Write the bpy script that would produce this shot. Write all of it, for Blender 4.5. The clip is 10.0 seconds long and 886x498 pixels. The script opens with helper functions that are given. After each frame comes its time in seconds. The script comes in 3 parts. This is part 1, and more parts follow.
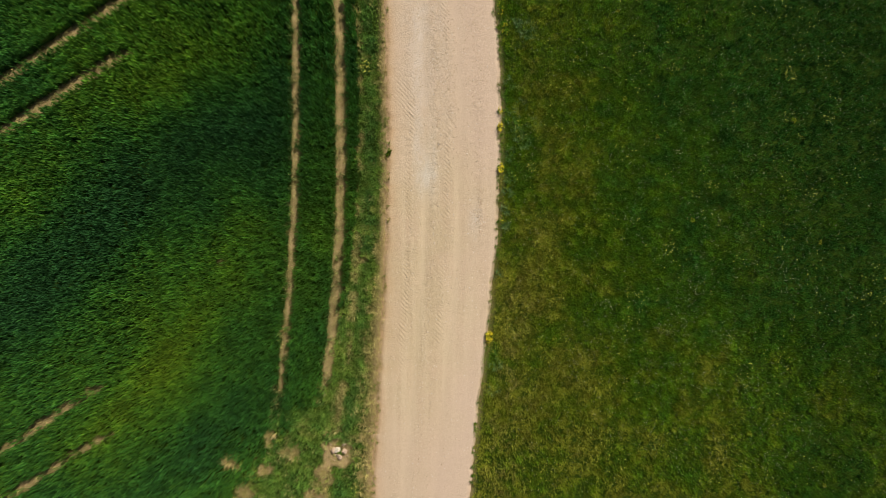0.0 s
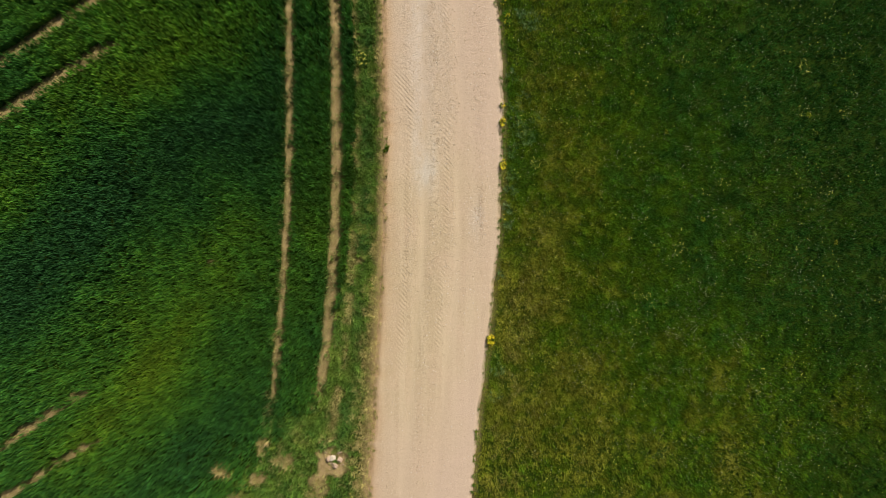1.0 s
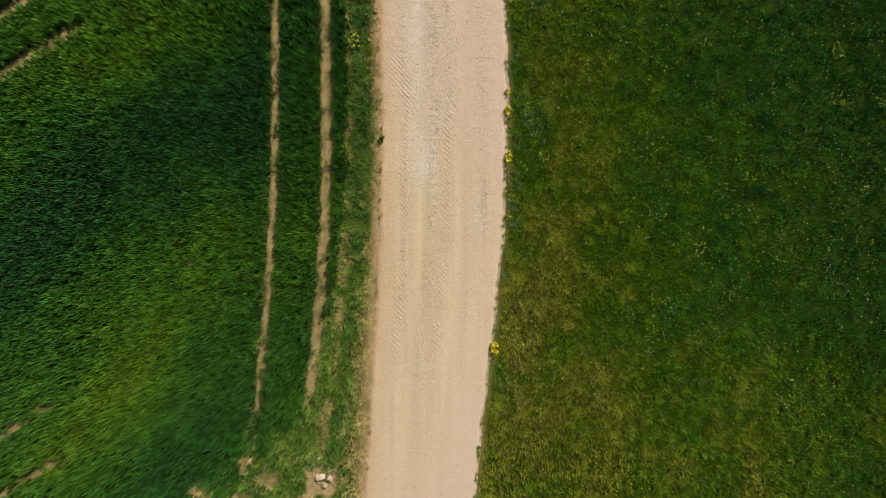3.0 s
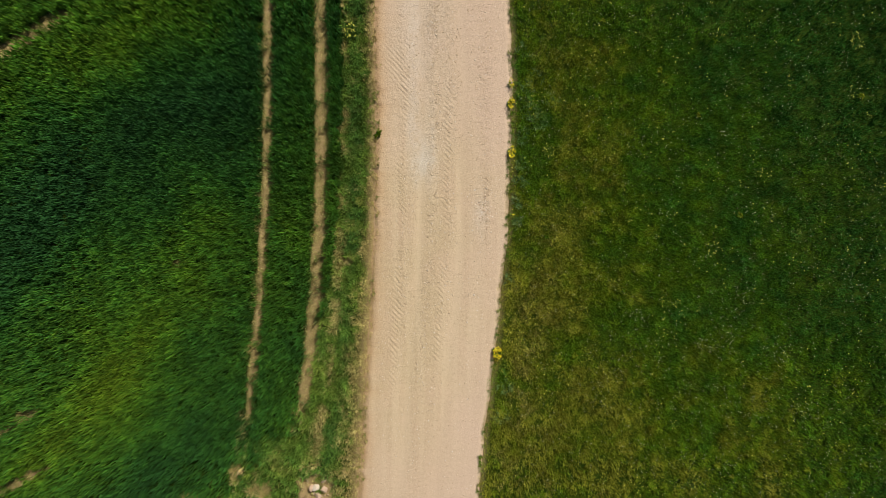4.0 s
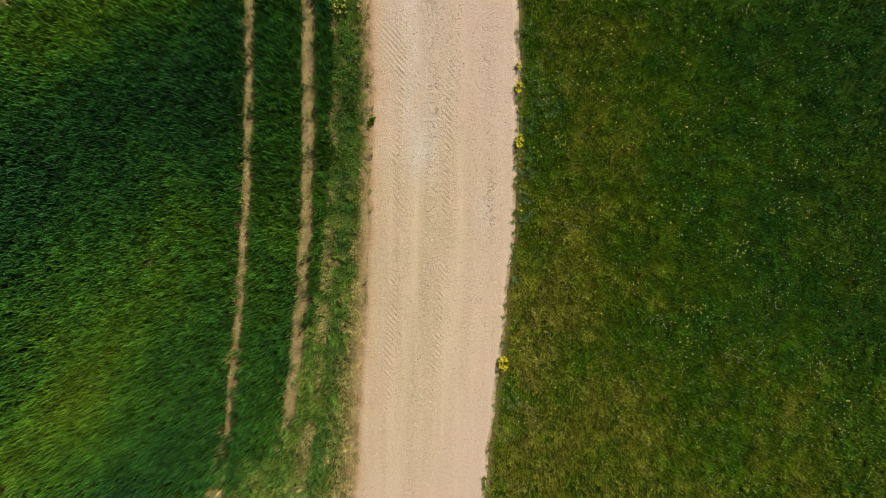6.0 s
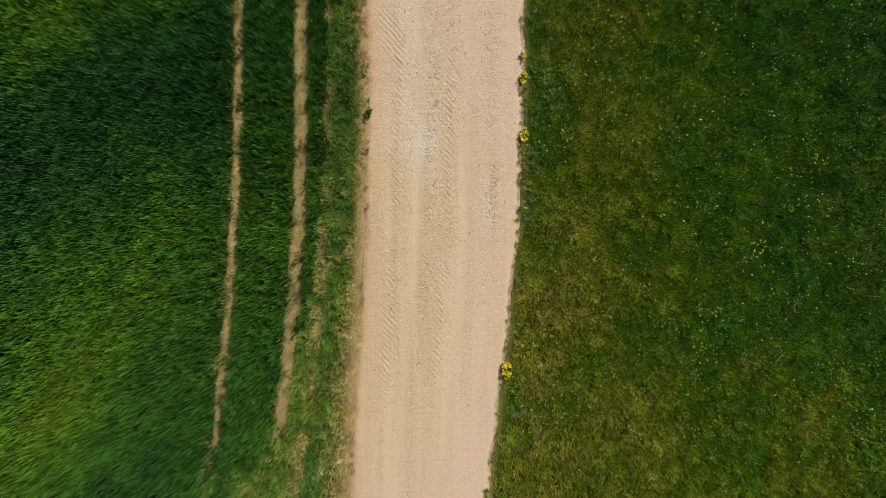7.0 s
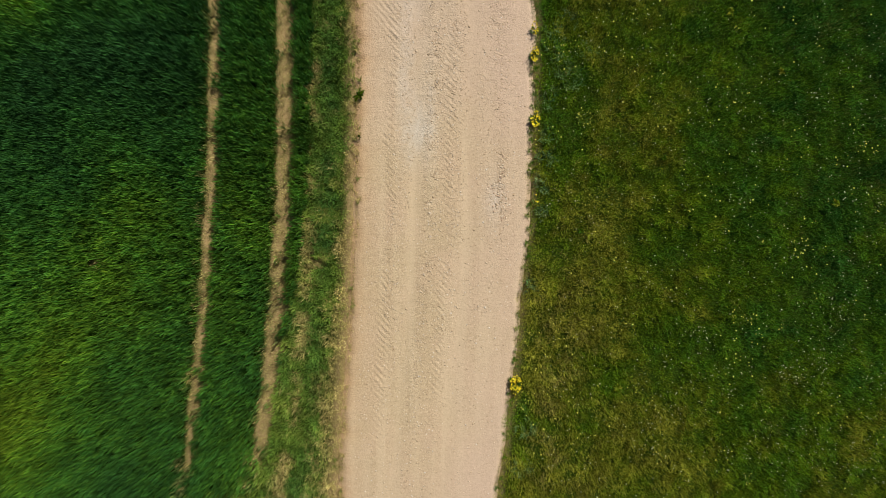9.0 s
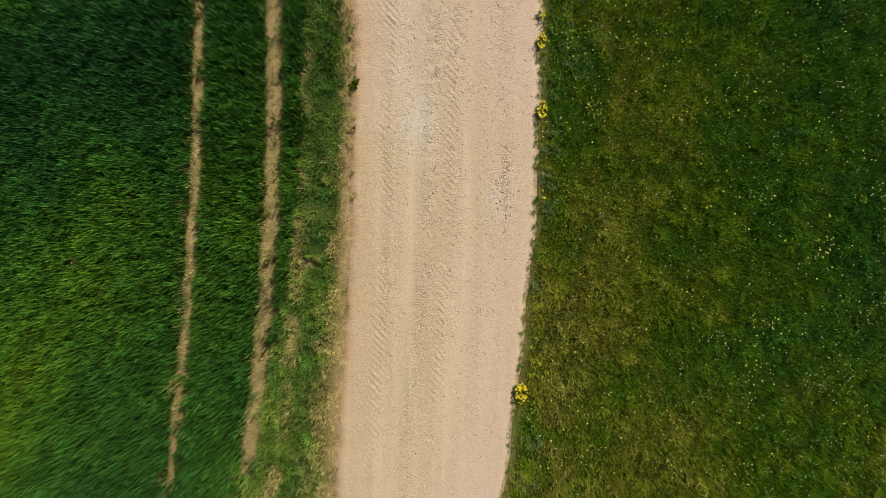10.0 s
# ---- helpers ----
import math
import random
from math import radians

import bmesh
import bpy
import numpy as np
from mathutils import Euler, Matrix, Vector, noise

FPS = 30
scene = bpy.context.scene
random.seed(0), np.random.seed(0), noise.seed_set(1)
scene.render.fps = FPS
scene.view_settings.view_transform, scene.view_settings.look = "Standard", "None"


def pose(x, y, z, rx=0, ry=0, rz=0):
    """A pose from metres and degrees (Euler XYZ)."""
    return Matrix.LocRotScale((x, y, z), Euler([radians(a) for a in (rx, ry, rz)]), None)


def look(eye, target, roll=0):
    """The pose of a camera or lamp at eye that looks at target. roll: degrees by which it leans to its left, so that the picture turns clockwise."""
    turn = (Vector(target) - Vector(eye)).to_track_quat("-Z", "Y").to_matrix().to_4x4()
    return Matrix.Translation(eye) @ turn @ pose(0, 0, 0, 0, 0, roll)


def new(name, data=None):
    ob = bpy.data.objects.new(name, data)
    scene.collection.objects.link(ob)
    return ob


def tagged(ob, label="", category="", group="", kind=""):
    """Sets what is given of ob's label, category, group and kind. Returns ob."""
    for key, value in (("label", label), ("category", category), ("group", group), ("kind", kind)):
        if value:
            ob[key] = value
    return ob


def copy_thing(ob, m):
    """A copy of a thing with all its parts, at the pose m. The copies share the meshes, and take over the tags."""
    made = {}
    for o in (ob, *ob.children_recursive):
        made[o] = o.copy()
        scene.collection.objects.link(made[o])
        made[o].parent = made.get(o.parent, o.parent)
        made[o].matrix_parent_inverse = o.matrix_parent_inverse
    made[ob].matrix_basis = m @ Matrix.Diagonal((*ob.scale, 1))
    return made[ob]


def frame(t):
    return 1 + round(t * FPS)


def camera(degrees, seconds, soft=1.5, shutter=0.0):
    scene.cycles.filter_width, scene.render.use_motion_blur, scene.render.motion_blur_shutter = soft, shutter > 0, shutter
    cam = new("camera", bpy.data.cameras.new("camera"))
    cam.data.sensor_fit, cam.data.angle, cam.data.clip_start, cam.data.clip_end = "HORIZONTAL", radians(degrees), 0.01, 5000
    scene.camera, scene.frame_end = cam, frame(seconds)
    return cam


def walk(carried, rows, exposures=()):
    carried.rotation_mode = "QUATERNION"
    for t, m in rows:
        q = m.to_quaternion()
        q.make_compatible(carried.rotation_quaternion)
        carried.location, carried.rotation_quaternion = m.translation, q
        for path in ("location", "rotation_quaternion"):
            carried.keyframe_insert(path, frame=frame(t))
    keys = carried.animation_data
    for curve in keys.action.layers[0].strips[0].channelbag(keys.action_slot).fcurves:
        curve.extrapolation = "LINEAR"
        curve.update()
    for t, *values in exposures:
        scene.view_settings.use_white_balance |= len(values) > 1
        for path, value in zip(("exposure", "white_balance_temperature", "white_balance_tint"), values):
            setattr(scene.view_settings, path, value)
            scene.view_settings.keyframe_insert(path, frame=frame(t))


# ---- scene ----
# ------------------------------------------------------------------ camera: a drone sinking straight down
cam = camera(75.7, 10.0, soft=0.85)
HEIGHT, SINK = 22.8, 9.145


def drone(t):
    s = t / 10
    return pose(0.098 * s - 0.127 * s * s, -0.003 * s - 0.084 * s * s, HEIGHT - SINK * s, 0, 0, math.degrees(0.0083 * s - 0.0027 * s * s))


walk(cam, [(t, drone(t)) for t in (0, 1, 2, 3, 4, 5, 6, 7, 8, 9, 10)], exposures=[(0, -0.1), (10, -0.14)])

# ------------------------------------------------------------------ light: high sun over the far end of the track, blue sky
SUN_AZ, SUN_EL = 34.0, 47.0          # degrees from +y towards +x; above the horizon
world = bpy.data.worlds.new("sky")
scene.world = world
world.use_nodes = True
sky = world.node_tree.nodes.new("ShaderNodeTexSky")
sky.sky_type, sky.sun_disc = "NISHITA", False
sky.sun_elevation, sky.sun_rotation = radians(SUN_EL), radians(SUN_AZ)
back = world.node_tree.nodes["Background"]
back.inputs["Strength"].default_value = 0.044
world.node_tree.links.new(sky.outputs["Color"], back.inputs["Color"])
sun_data = bpy.data.lights.new("sun", "SUN")
sun_data.energy, sun_data.angle, sun_data.color = 5.0, radians(0.6), (1.0, 0.95, 0.82)
sun = new("sun", sun_data)
to_sun = Vector((math.sin(radians(SUN_AZ)) * math.cos(radians(SUN_EL)), math.cos(radians(SUN_AZ)) * math.cos(radians(SUN_EL)), math.sin(radians(SUN_EL))))
sun.matrix_world = look(to_sun * 60, (0, 0, 0))

# ------------------------------------------------------------------ plan
rng = np.random.default_rng(7)
NEAR_X, NEAR_Y = 18.6, 10.6          # half size of the stretch that is planted in full


def curve(y, c, low=-9.9, high=9.9):
    """x of a line along the track: a polynomial in y that runs on straight past its ends."""
    y = np.asarray(y, float)
    k = np.clip(y, low, high)
    slope = sum(i * c[i] * k ** (i - 1) for i in range(1, len(c)))
    return sum(c[i] * k ** i for i in range(len(c))) + slope * (y - k) * np.exp(-np.abs(y - k) / 40)


def lattice(x, y, size, seed):
    """Smooth noise from 0 to 1 with features of that size."""
    table = np.random.default_rng(seed).random((256, 256))
    u, v = np.asarray(x) / size + 1000, np.asarray(y) / size + 1000
    i, j = np.floor(u).astype(int), np.floor(v).astype(int)
    f, g = u - i, v - j
    f, g = f * f * (3 - 2 * f), g * g * (3 - 2 * g)
    at = lambda a, b: table[a % 256, b % 256]
    return (at(i, j) * (1 - f) + at(i + 1, j) * f) * (1 - g) + (at(i, j + 1) * (1 - f) + at(i + 1, j + 1) * f) * g


def field(x, y, size, seed, octaves=3):
    total, weight = 0, 0
    for k in range(octaves):
        total = total + lattice(x, y, size / 2 ** k, seed + k) * 0.55 ** k
        weight += 0.55 ** k
    return total / weight


def blob(x, y, cx, cy, rx, ry, turn=0):
    c, s = math.cos(radians(turn)), math.sin(radians(turn))
    u, v = (x - cx) * c + (y - cy) * s, -(x - cx) * s + (y - cy) * c
    return np.exp(-(u / rx) ** 2 - (v / ry) ** 2)


LEFT = (-2.258, 0.04375, -0.00485, -0.000138, 0.000026)
RIGHT = (2.073, 0.0825, -0.00698, -0.00036, 0.000014)
RUT_A = (-6.014, 0.05475, -0.00511, 0.000086)
RUT_B = (-4.152, 0.0501, -0.00795, 0.000287)


def road_left(y):
    return curve(y, LEFT) + 0.16 * (field(y * 0, y, 1.3, 11) - 0.5) + 0.12 * (field(y * 0, y, 0.25, 12) - 0.5)


def road_right(y):
    return curve(y, RIGHT) + 0.18 * (field(y * 0, y, 1.1, 21) - 0.5) + 0.10 * (field(y * 0, y, 0.22, 22) - 0.5)


def smooth(a, b, v):
    v = np.clip((v - a) / (b - a), 0, 1)
    return v * v * (3 - 2 * v)


# slanting wheel ruts of the wider field: x = offset + slope * y, the y at which each runs out, how bare it is at least, and by how much its near edge is wider
SLANTS = ((-27.69, 1.483, 5.0, 30.0, 0.9, 0.08), (-24.89, 1.529, -6.0, 7.95, 0.95, 0.09), (-5.67, 1.491, -30.0, -5.35, 0.7, 0.04), (-1.85, 1.576, -30.0, -7.3, 0.65, 0.04))
# bare or dry places at the corner of the field: x, y, half widths
BARE = ((-4.2, -8.15, 0.72, 0.7), (-8.45, -8.45, 0.36, 0.36), (-7.9, -9.75, 0.42, 0.5), (-6.92, -7.5, 0.18, 0.42), (-6.1, -8.08, 0.55, 0.3),
        (-4.65, -9.0, 0.42, 0.6), (-3.25, -0.35, 0.26, 0.3), (-5.1, -9.9, 0.55, 0.4), (-7.1, -8.8, 0.38, 0.28), (-8.83, -0.48, 0.17, 0.13))


def bare(x, y):
    """How bare the earth lies on the field's side: wheel ruts and worn places, 0 to 1."""
    out = np.zeros_like(x)
    wob = 0.13 * (field(x, y, 0.3, 31) - 0.5)
    for c, end, full, half in ((RUT_A, -6.1, -5.2, 0.125), (RUT_B, -6.3, -4.9, 0.175)):
        d = x - curve(y, c, -5.8, 9.9) + wob
        d = np.maximum(d - 0.06, -d)
        gap = smooth(0.26, 0.44, field(x * 0 + half * 50, y, 0.7, 33) + 0.2 * smooth(-5, 1, y) - 0.06)
        fade = smooth(end, full, y)
        half = half * (0.75 + 0.5 * field(x * 0 + half * 100, y, 0.5, 34))
        out = np.maximum(out, (1 - smooth(half * 0.7, half * 1.4, d)) * np.maximum(gap, 0.75) * fade)
    for off, slope, y0, y1, least, deep in SLANTS:
        d = (x - off - slope * y) / math.hypot(1, slope) + wob
        d = np.maximum(d - deep, -d)
        inside = smooth(y0 - 0.2, y0 + 0.2, y) * (1 - smooth(y1 - 0.15, y1 + 0.1, y))
        gap = smooth(0.22, 0.45, field(x, y, 0.8, 35))
        out = np.maximum(out, (1 - smooth(0.13, 0.23, d)) * inside * np.clip(gap, least, 1) * (1 if deep > 0.05 else 0.82))
    for k, (cx, cy, rx, ry) in enumerate(BARE):      # the first, under the stones, is worn quite bare
        ragged, most = (0.45, 1.5) if k == 0 else (0.9, 0.85)
        out = np.maximum(out, most * smooth(0.30, 0.62, blob(x, y, cx, cy, rx, ry) + ragged * (field(x, y, 0.3, 37) - 0.5)))
    return np.clip(out * (0.25 + 1.3 * field(x, y, 0.2, 39, 2)), 0, 1)


def is_crop(x, y):
    """Inside the sown part of the field: a narrow strip past the outer rut, and cut off by the rough corner."""
    edge = curve(y, RUT_B, -5.8, 9.9) + 0.1 + 0.6 * smooth(-5, 2, y) + 0.35 * (field(x, y, 0.4, 43) - 0.5)
    corner = -6.2 + 0.75 * (y + 6.6) + 1.8 * (field(x, y, 0.7, 41) - 0.5) + rng.normal(0, 0.22, len(x))
    return (x < edge) & ((y > -6.2) | (x < corner))


def crop_tone(x, y):
    """From -1, dense blue-green, to 1, thin yellowing crop, with lens falloff painted in."""
    v = 1.1 * (field(x, y, 3.2, 51) - 0.5) - 0.15 * smooth(-7.2, -6.2, x) + 0.9 * (field(x + 0.7 * y, (y - 0.7 * x) * 0.35, 0.9, 55) - 0.5)
    for cx, cy, rx, ry, turn, a in ((-14.6, -0.1, 5.5, 1.6, 40, -1.8), (-10.0, 4.3, 4.2, 1.4, 20, -0.75), (-6.7, 5.0, 1.0, 4.0, 0, -0.35), (-8.3, 3.6, 2.6, 2.8, 0, -0.75),
                                    (-9.5, -7.7, 2.7, 1.3, 50, -1.0), (-12.2, -9.6, 2.5, 1.0, 40, -0.5), (-7.4, -5.8, 1.8, 2.4, 0, -0.5), (-10.0, 7.6, 4.0, 2.0, 20, 0.8)):
        v = v + a * blob(x, y, cx, cy, rx, ry, turn)
    # the last of these darkens the far left corner for lens falloff
    for cx, cy, rx, ry, turn, a in ((-8.6, 0.3, 1.5, 0.9, 30, 0.6), (-10.2, -1.6, 2.6, 1.3, 35, 0.4), (-9.6, -2.8, 1.8, 0.9, 45, 0.7), (-11.9, -5.3, 2.6, 0.9, 42, 0.7), (-13.5, -7.4, 1.8, 0.7, 38, 0.5), (-11.2, -5.0, 1.5, 2.2, 45, 0.2),
                                    (-17.0, 1.8, 1.8, 1.2, 45, 0.7), (-14.0, -7.0, 4.0, 2.6, 30, 0.2), (-17.0, 7.6, 3.0, 2.5, 35, -0.35)):
        v = v + a * blob(x, y, cx, cy, rx, ry, turn)
    # the strip past x = -13 is toned down as painted lens falloff
    return np.clip(0.62 * v - 0.25 * smooth(-13, -17, x), -1, 1)


# ------------------------------------------------------------------ materials
def material(name):
    m = bpy.data.materials.new(name)
    m.use_nodes = True
    t = m.node_tree
    return m, t, t.nodes["Principled BSDF"]


def node(t, kind, **values):
    n = t.nodes.new(kind)
    for key, v in values.items():
        n.inputs[key.replace("_", " ")].default_value = v
    return n


def ramp(t, source, stops):
    n = t.nodes.new("ShaderNodeValToRGB")
    e = n.color_ramp.elements
    while len(e) < len(stops):
        e.new(0.5)
    for k, (p, c) in enumerate(stops):
        e[k].position, e[k].color = p, (*c, 1)
    t.links.new(source, n.inputs["Fac"])
    return n.outputs["Color"]


def mix(t, a, b, fac, mode="MIX"):
    n = t.nodes.new("ShaderNodeMix")
    n.data_type, n.blend_type = "RGBA", mode
    for sock, v in ((n.inputs[6], a), (n.inputs[7], b), (n.inputs[0], fac)):
        if hasattr(v, "links"):
            t.links.new(v, sock)
        else:
            sock.default_value = (*v, 1) if isinstance(v, tuple) else v
    return n.outputs[2]


def attr(t, name):
    n = t.nodes.new("ShaderNodeAttribute")
    n.attribute_name = name
    return n.outputs["Fac"]


def maths(t, op, a, b=0.0):
    n = t.nodes.new("ShaderNodeMath")
    n.operation = op
    for sock, v in zip(n.inputs, (a, b)):
        if hasattr(v, "links"):
            t.links.new(v, sock)
        else:
            sock.default_value = v
    return n.outputs[0]


def noise_of(t, scale, detail=3.0, stretch=None):
    co = t.nodes.new("ShaderNodeTexCoord").outputs["Object"]
    if stretch:
        mp = t.nodes.new("ShaderNodeMapping")
        mp.inputs["Scale"].default_value = stretch
        t.links.new(co, mp.inputs["Vector"])
        co = mp.outputs["Vector"]
    n = node(t, "ShaderNodeTexNoise", Scale=scale, Detail=detail)
    t.links.new(co, n.inputs["Vector"])
    return n.outputs["Fac"]


def bump(t, p, source, strength, distance):
    n = node(t, "ShaderNodeBump", Strength=strength, Distance=distance)
    t.links.new(source, n.inputs["Height"])
    t.links.new(n.outputs["Normal"], p.inputs["Normal"])


def leaf_material(name, stops, dry, through_leaf=0.08, rough=0.6, gloss=0.02):
    """Leaf: colour by the plant's tone, each blade a little apart; the attribute dry turns it to straw."""
    m, t, p = material(name)
    rand = t.nodes.new("ShaderNodeNewGeometry").outputs["Random Per Island"]
    tone = maths(t, "ADD", maths(t, "MULTIPLY", attr(t, "tone"), 0.5), 0.5)
    tone = maths(t, "ADD", tone, maths(t, "MULTIPLY", maths(t, "SUBTRACT", rand, 0.5), 0.28))
    colour = ramp(t, tone, stops)
    straw = ramp(t, rand, dry)
    colour = mix(t, colour, straw, attr(t, "dry"))
    grain = ramp(t, noise_of(t, 60, 2), ((0.3, (0.75, 0.75, 0.75)), (0.7, (1.2, 1.2, 1.2))))
    colour = mix(t, colour, grain, 0.6, "MULTIPLY")
    lift = t.nodes.new("ShaderNodeCombineColor")
    for sock in lift.inputs:
        t.links.new(attr(t, "pale"), sock)
    colour = mix(t, colour, lift.outputs[0], 1.0, "MULTIPLY")
    t.links.new(colour, p.inputs["Base Color"])
    p.inputs["Roughness"].default_value = rough
    p.inputs["Specular IOR Level"].default_value = gloss
    tl = t.nodes.new("ShaderNodeBsdfTranslucent")
    t.links.new(colour, tl.inputs["Color"])
    mx = t.nodes.new("ShaderNodeMixShader")
    mx.inputs[0].default_value = through_leaf
    t.links.new(p.outputs[0], mx.inputs[1])
    t.links.new(tl.outputs[0], mx.inputs[2])
    t.links.new(mx.outputs[0], t.nodes["Material Output"].inputs["Surface"])
    return m


STRAW = ((0.0, (0.30, 0.20, 0.08)), (0.5, (0.46, 0.33, 0.15)), (1.0, (0.60, 0.46, 0.24)))
CROP = leaf_material("crop_leaf", ((0.0, (0.031, 0.104, 0.030)), (0.35, (0.043, 0.138, 0.022)), (0.65, (0.077, 0.168, 0.015)), (1.0, (0.132, 0.195, 0.014))), STRAW, through_leaf=0.3, rough=0.5, gloss=0.25)
MEADOW = leaf_material("meadow_leaf", ((0.0, (0.026, 0.090, 0.012)), (0.4, (0.052, 0.127, 0.007)), (0.7, (0.097, 0.157, 0.006)), (1.0, (0.182, 0.190, 0.018))), ((0.0, (0.15, 0.12, 0.03)), (0.5, (0.23, 0.185, 0.055)), (1.0, (0.33, 0.27, 0.09))))
VERGE = leaf_material("verge_leaf", ((0.0, (0.046, 0.120, 0.025)), (0.4, (0.086, 0.163, 0.025)), (0.7, (0.132, 0.198, 0.028)), (1.0, (0.225, 0.245, 0.055))), ((0.0, (0.27, 0.20, 0.07)), (0.5, (0.40, 0.31, 0.12)), (1.0, (0.52, 0.42, 0.19))))
HERB = leaf_material("grey_herb_leaf", ((0.0, (0.055, 0.135, 0.040)), (0.5, (0.105, 0.19, 0.065)), (1.0, (0.20, 0.27, 0.115))), STRAW)


def earth_material():
    m, t, p = material("field_earth")
    fine = noise_of(t, 26, 6)
    broad = noise_of(t, 1.6, 3)
    soil = ramp(t, fine, ((0.25, (0.24, 0.155, 0.07)), (0.5, (0.42, 0.30, 0.15)), (0.75, (0.54, 0.41, 0.22))))
    soil = mix(t, soil, (0.38, 0.25, 0.12), maths(t, "MULTIPLY", broad, 0.5))
    mould = ramp(t, fine, ((0.3, (0.018, 0.042, 0.004)), (0.7, (0.045, 0.076, 0.006))))
    near = mix(t, mould, soil, attr(t, "open"))
    # far turf colour is darkened to carry the self-shade of standing plants
    distant = ramp(t, noise_of(t, 0.08, 6), ((0.3, (0.011, 0.030, 0.004)), (0.55, (0.018, 0.042, 0.006)), (0.75, (0.032, 0.050, 0.010))))
    t.links.new(mix(t, near, distant, attr(t, "distant")), p.inputs["Base Color"])
    p.inputs["Roughness"].default_value = 0.95
    p.inputs["Specular IOR Level"].default_value = 0.1
    bump(t, p, fine, 0.6, 0.03)
    return m


def gravel_material():
    m, t, p = material("gravel_track")
    fine = noise_of(t, 42, 5)
    streak = noise_of(t, 1.0, 5, (3.0, 0.16, 1))
    patch = noise_of(t, 0.7, 4)
    c = ramp(t, fine, ((0.25, (0.36, 0.265, 0.155)), (0.5, (0.525, 0.40, 0.258)), (0.78, (0.66, 0.525, 0.36))))
    c = mix(t, c, (0.60, 0.43, 0.31), maths(t, "MULTIPLY", ramp(t, patch, ((0.42, (0, 0, 0)), (0.65, (1, 1, 1)))), 0.45))
    c = mix(t, c, (0.62, 0.49, 0.33), maths(t, "MULTIPLY", ramp(t, streak, ((0.45, (0, 0, 0)), (0.62, (1, 1, 1)))), 0.5))
    c = mix(t, c, (0.62, 0.56, 0.48), attr(t, "grey"))
    c = mix(t, c, (0.555, 0.41, 0.315), attr(t, "pink"))
    c = mix(t, c, (0.50, 0.32, 0.17), attr(t, "rust"))
    co = t.nodes.new("ShaderNodeTexCoord").outputs["Object"]
    cells = node(t, "ShaderNodeTexVoronoi", Scale=26.0)
    t.links.new(co, cells.inputs["Vector"])
    each = t.nodes.new("ShaderNodeSeparateColor")
    t.links.new(cells.outputs["Color"], each.inputs["Color"])
    grit = ramp(t, each.outputs[0], ((0.0, (0.72, 0.69, 0.66)), (0.3, (0.95, 0.95, 0.95)), (0.8, (1.04, 1.04, 1.04)), (1.0, (1.25, 1.25, 1.25))))
    c = mix(t, c, grit, maths(t, "ADD", maths(t, "MULTIPLY", attr(t, "loose"), 0.4), 0.2), "MULTIPLY")
    t.links.new(c, p.inputs["Base Color"])
    p.inputs["Roughness"].default_value = 0.95
    p.inputs["Specular IOR Level"].default_value = 0.15
    dome = maths(t, "SUBTRACT", 1.0, maths(t, "MULTIPLY", cells.outputs["Distance"], 1.2))
    relief = maths(t, "MULTIPLY", maths(t, "ADD", maths(t, "MULTIPLY", dome, each.outputs[1]), fine), maths(t, "ADD", attr(t, "loose"), 0.2))
    bump(t, p, relief, 0.75, 0.026)
    return m


def stone_material(name, stops):
    m, t, p = material(name)
    oi = t.nodes.new("ShaderNodeNewGeometry").outputs["Random Per Island"]
    c = ramp(t, oi, stops)
    c = mix(t, c, ramp(t, noise_of(t, 45, 4), ((0.3, (0.72, 0.70, 0.68)), (0.7, (1.12, 1.1, 1.08)))), 0.8, "MULTIPLY")
    t.links.new(c, p.inputs["Base Color"])
    p.inputs["Roughness"].default_value = 0.85
    bump(t, p, noise_of(t, 60, 4), 0.5, 0.01)
    return m


def petal_material(name, a, b):
    m, t, p = material(name)
    t.links.new(ramp(t, noise_of(t, 90, 2), ((0.3, a), (0.7, b))), p.inputs["Base Color"])
    p.inputs["Roughness"].default_value = 0.6
    return m


EARTH, GRAVEL = earth_material(), gravel_material()
PEBBLE = stone_material("pebble", ((0.0, (0.46, 0.34, 0.22)), (0.35, (0.56, 0.43, 0.29)), (0.7, (0.64, 0.51, 0.37)), (0.93, (0.70, 0.60, 0.48)), (1.0, (0.74, 0.70, 0.64))))
ROCK = stone_material("field_stone", ((0.0, (0.54, 0.38, 0.27)), (1.0, (0.54, 0.38, 0.27))))
PALE_ROCK = stone_material("pale_field_stone", ((0.0, (0.76, 0.64, 0.50)), (1.0, (0.76, 0.64, 0.50))))
YELLOW = petal_material("yellow_petal", (0.74, 0.56, 0.003), (0.85, 0.72, 0.010))
LEMON = petal_material("lemon_petal", (0.70, 0.66, 0.05), (0.82, 0.80, 0.14))
WHITE = petal_material("white_petal", (0.58, 0.60, 0.34), (0.70, 0.72, 0.44))


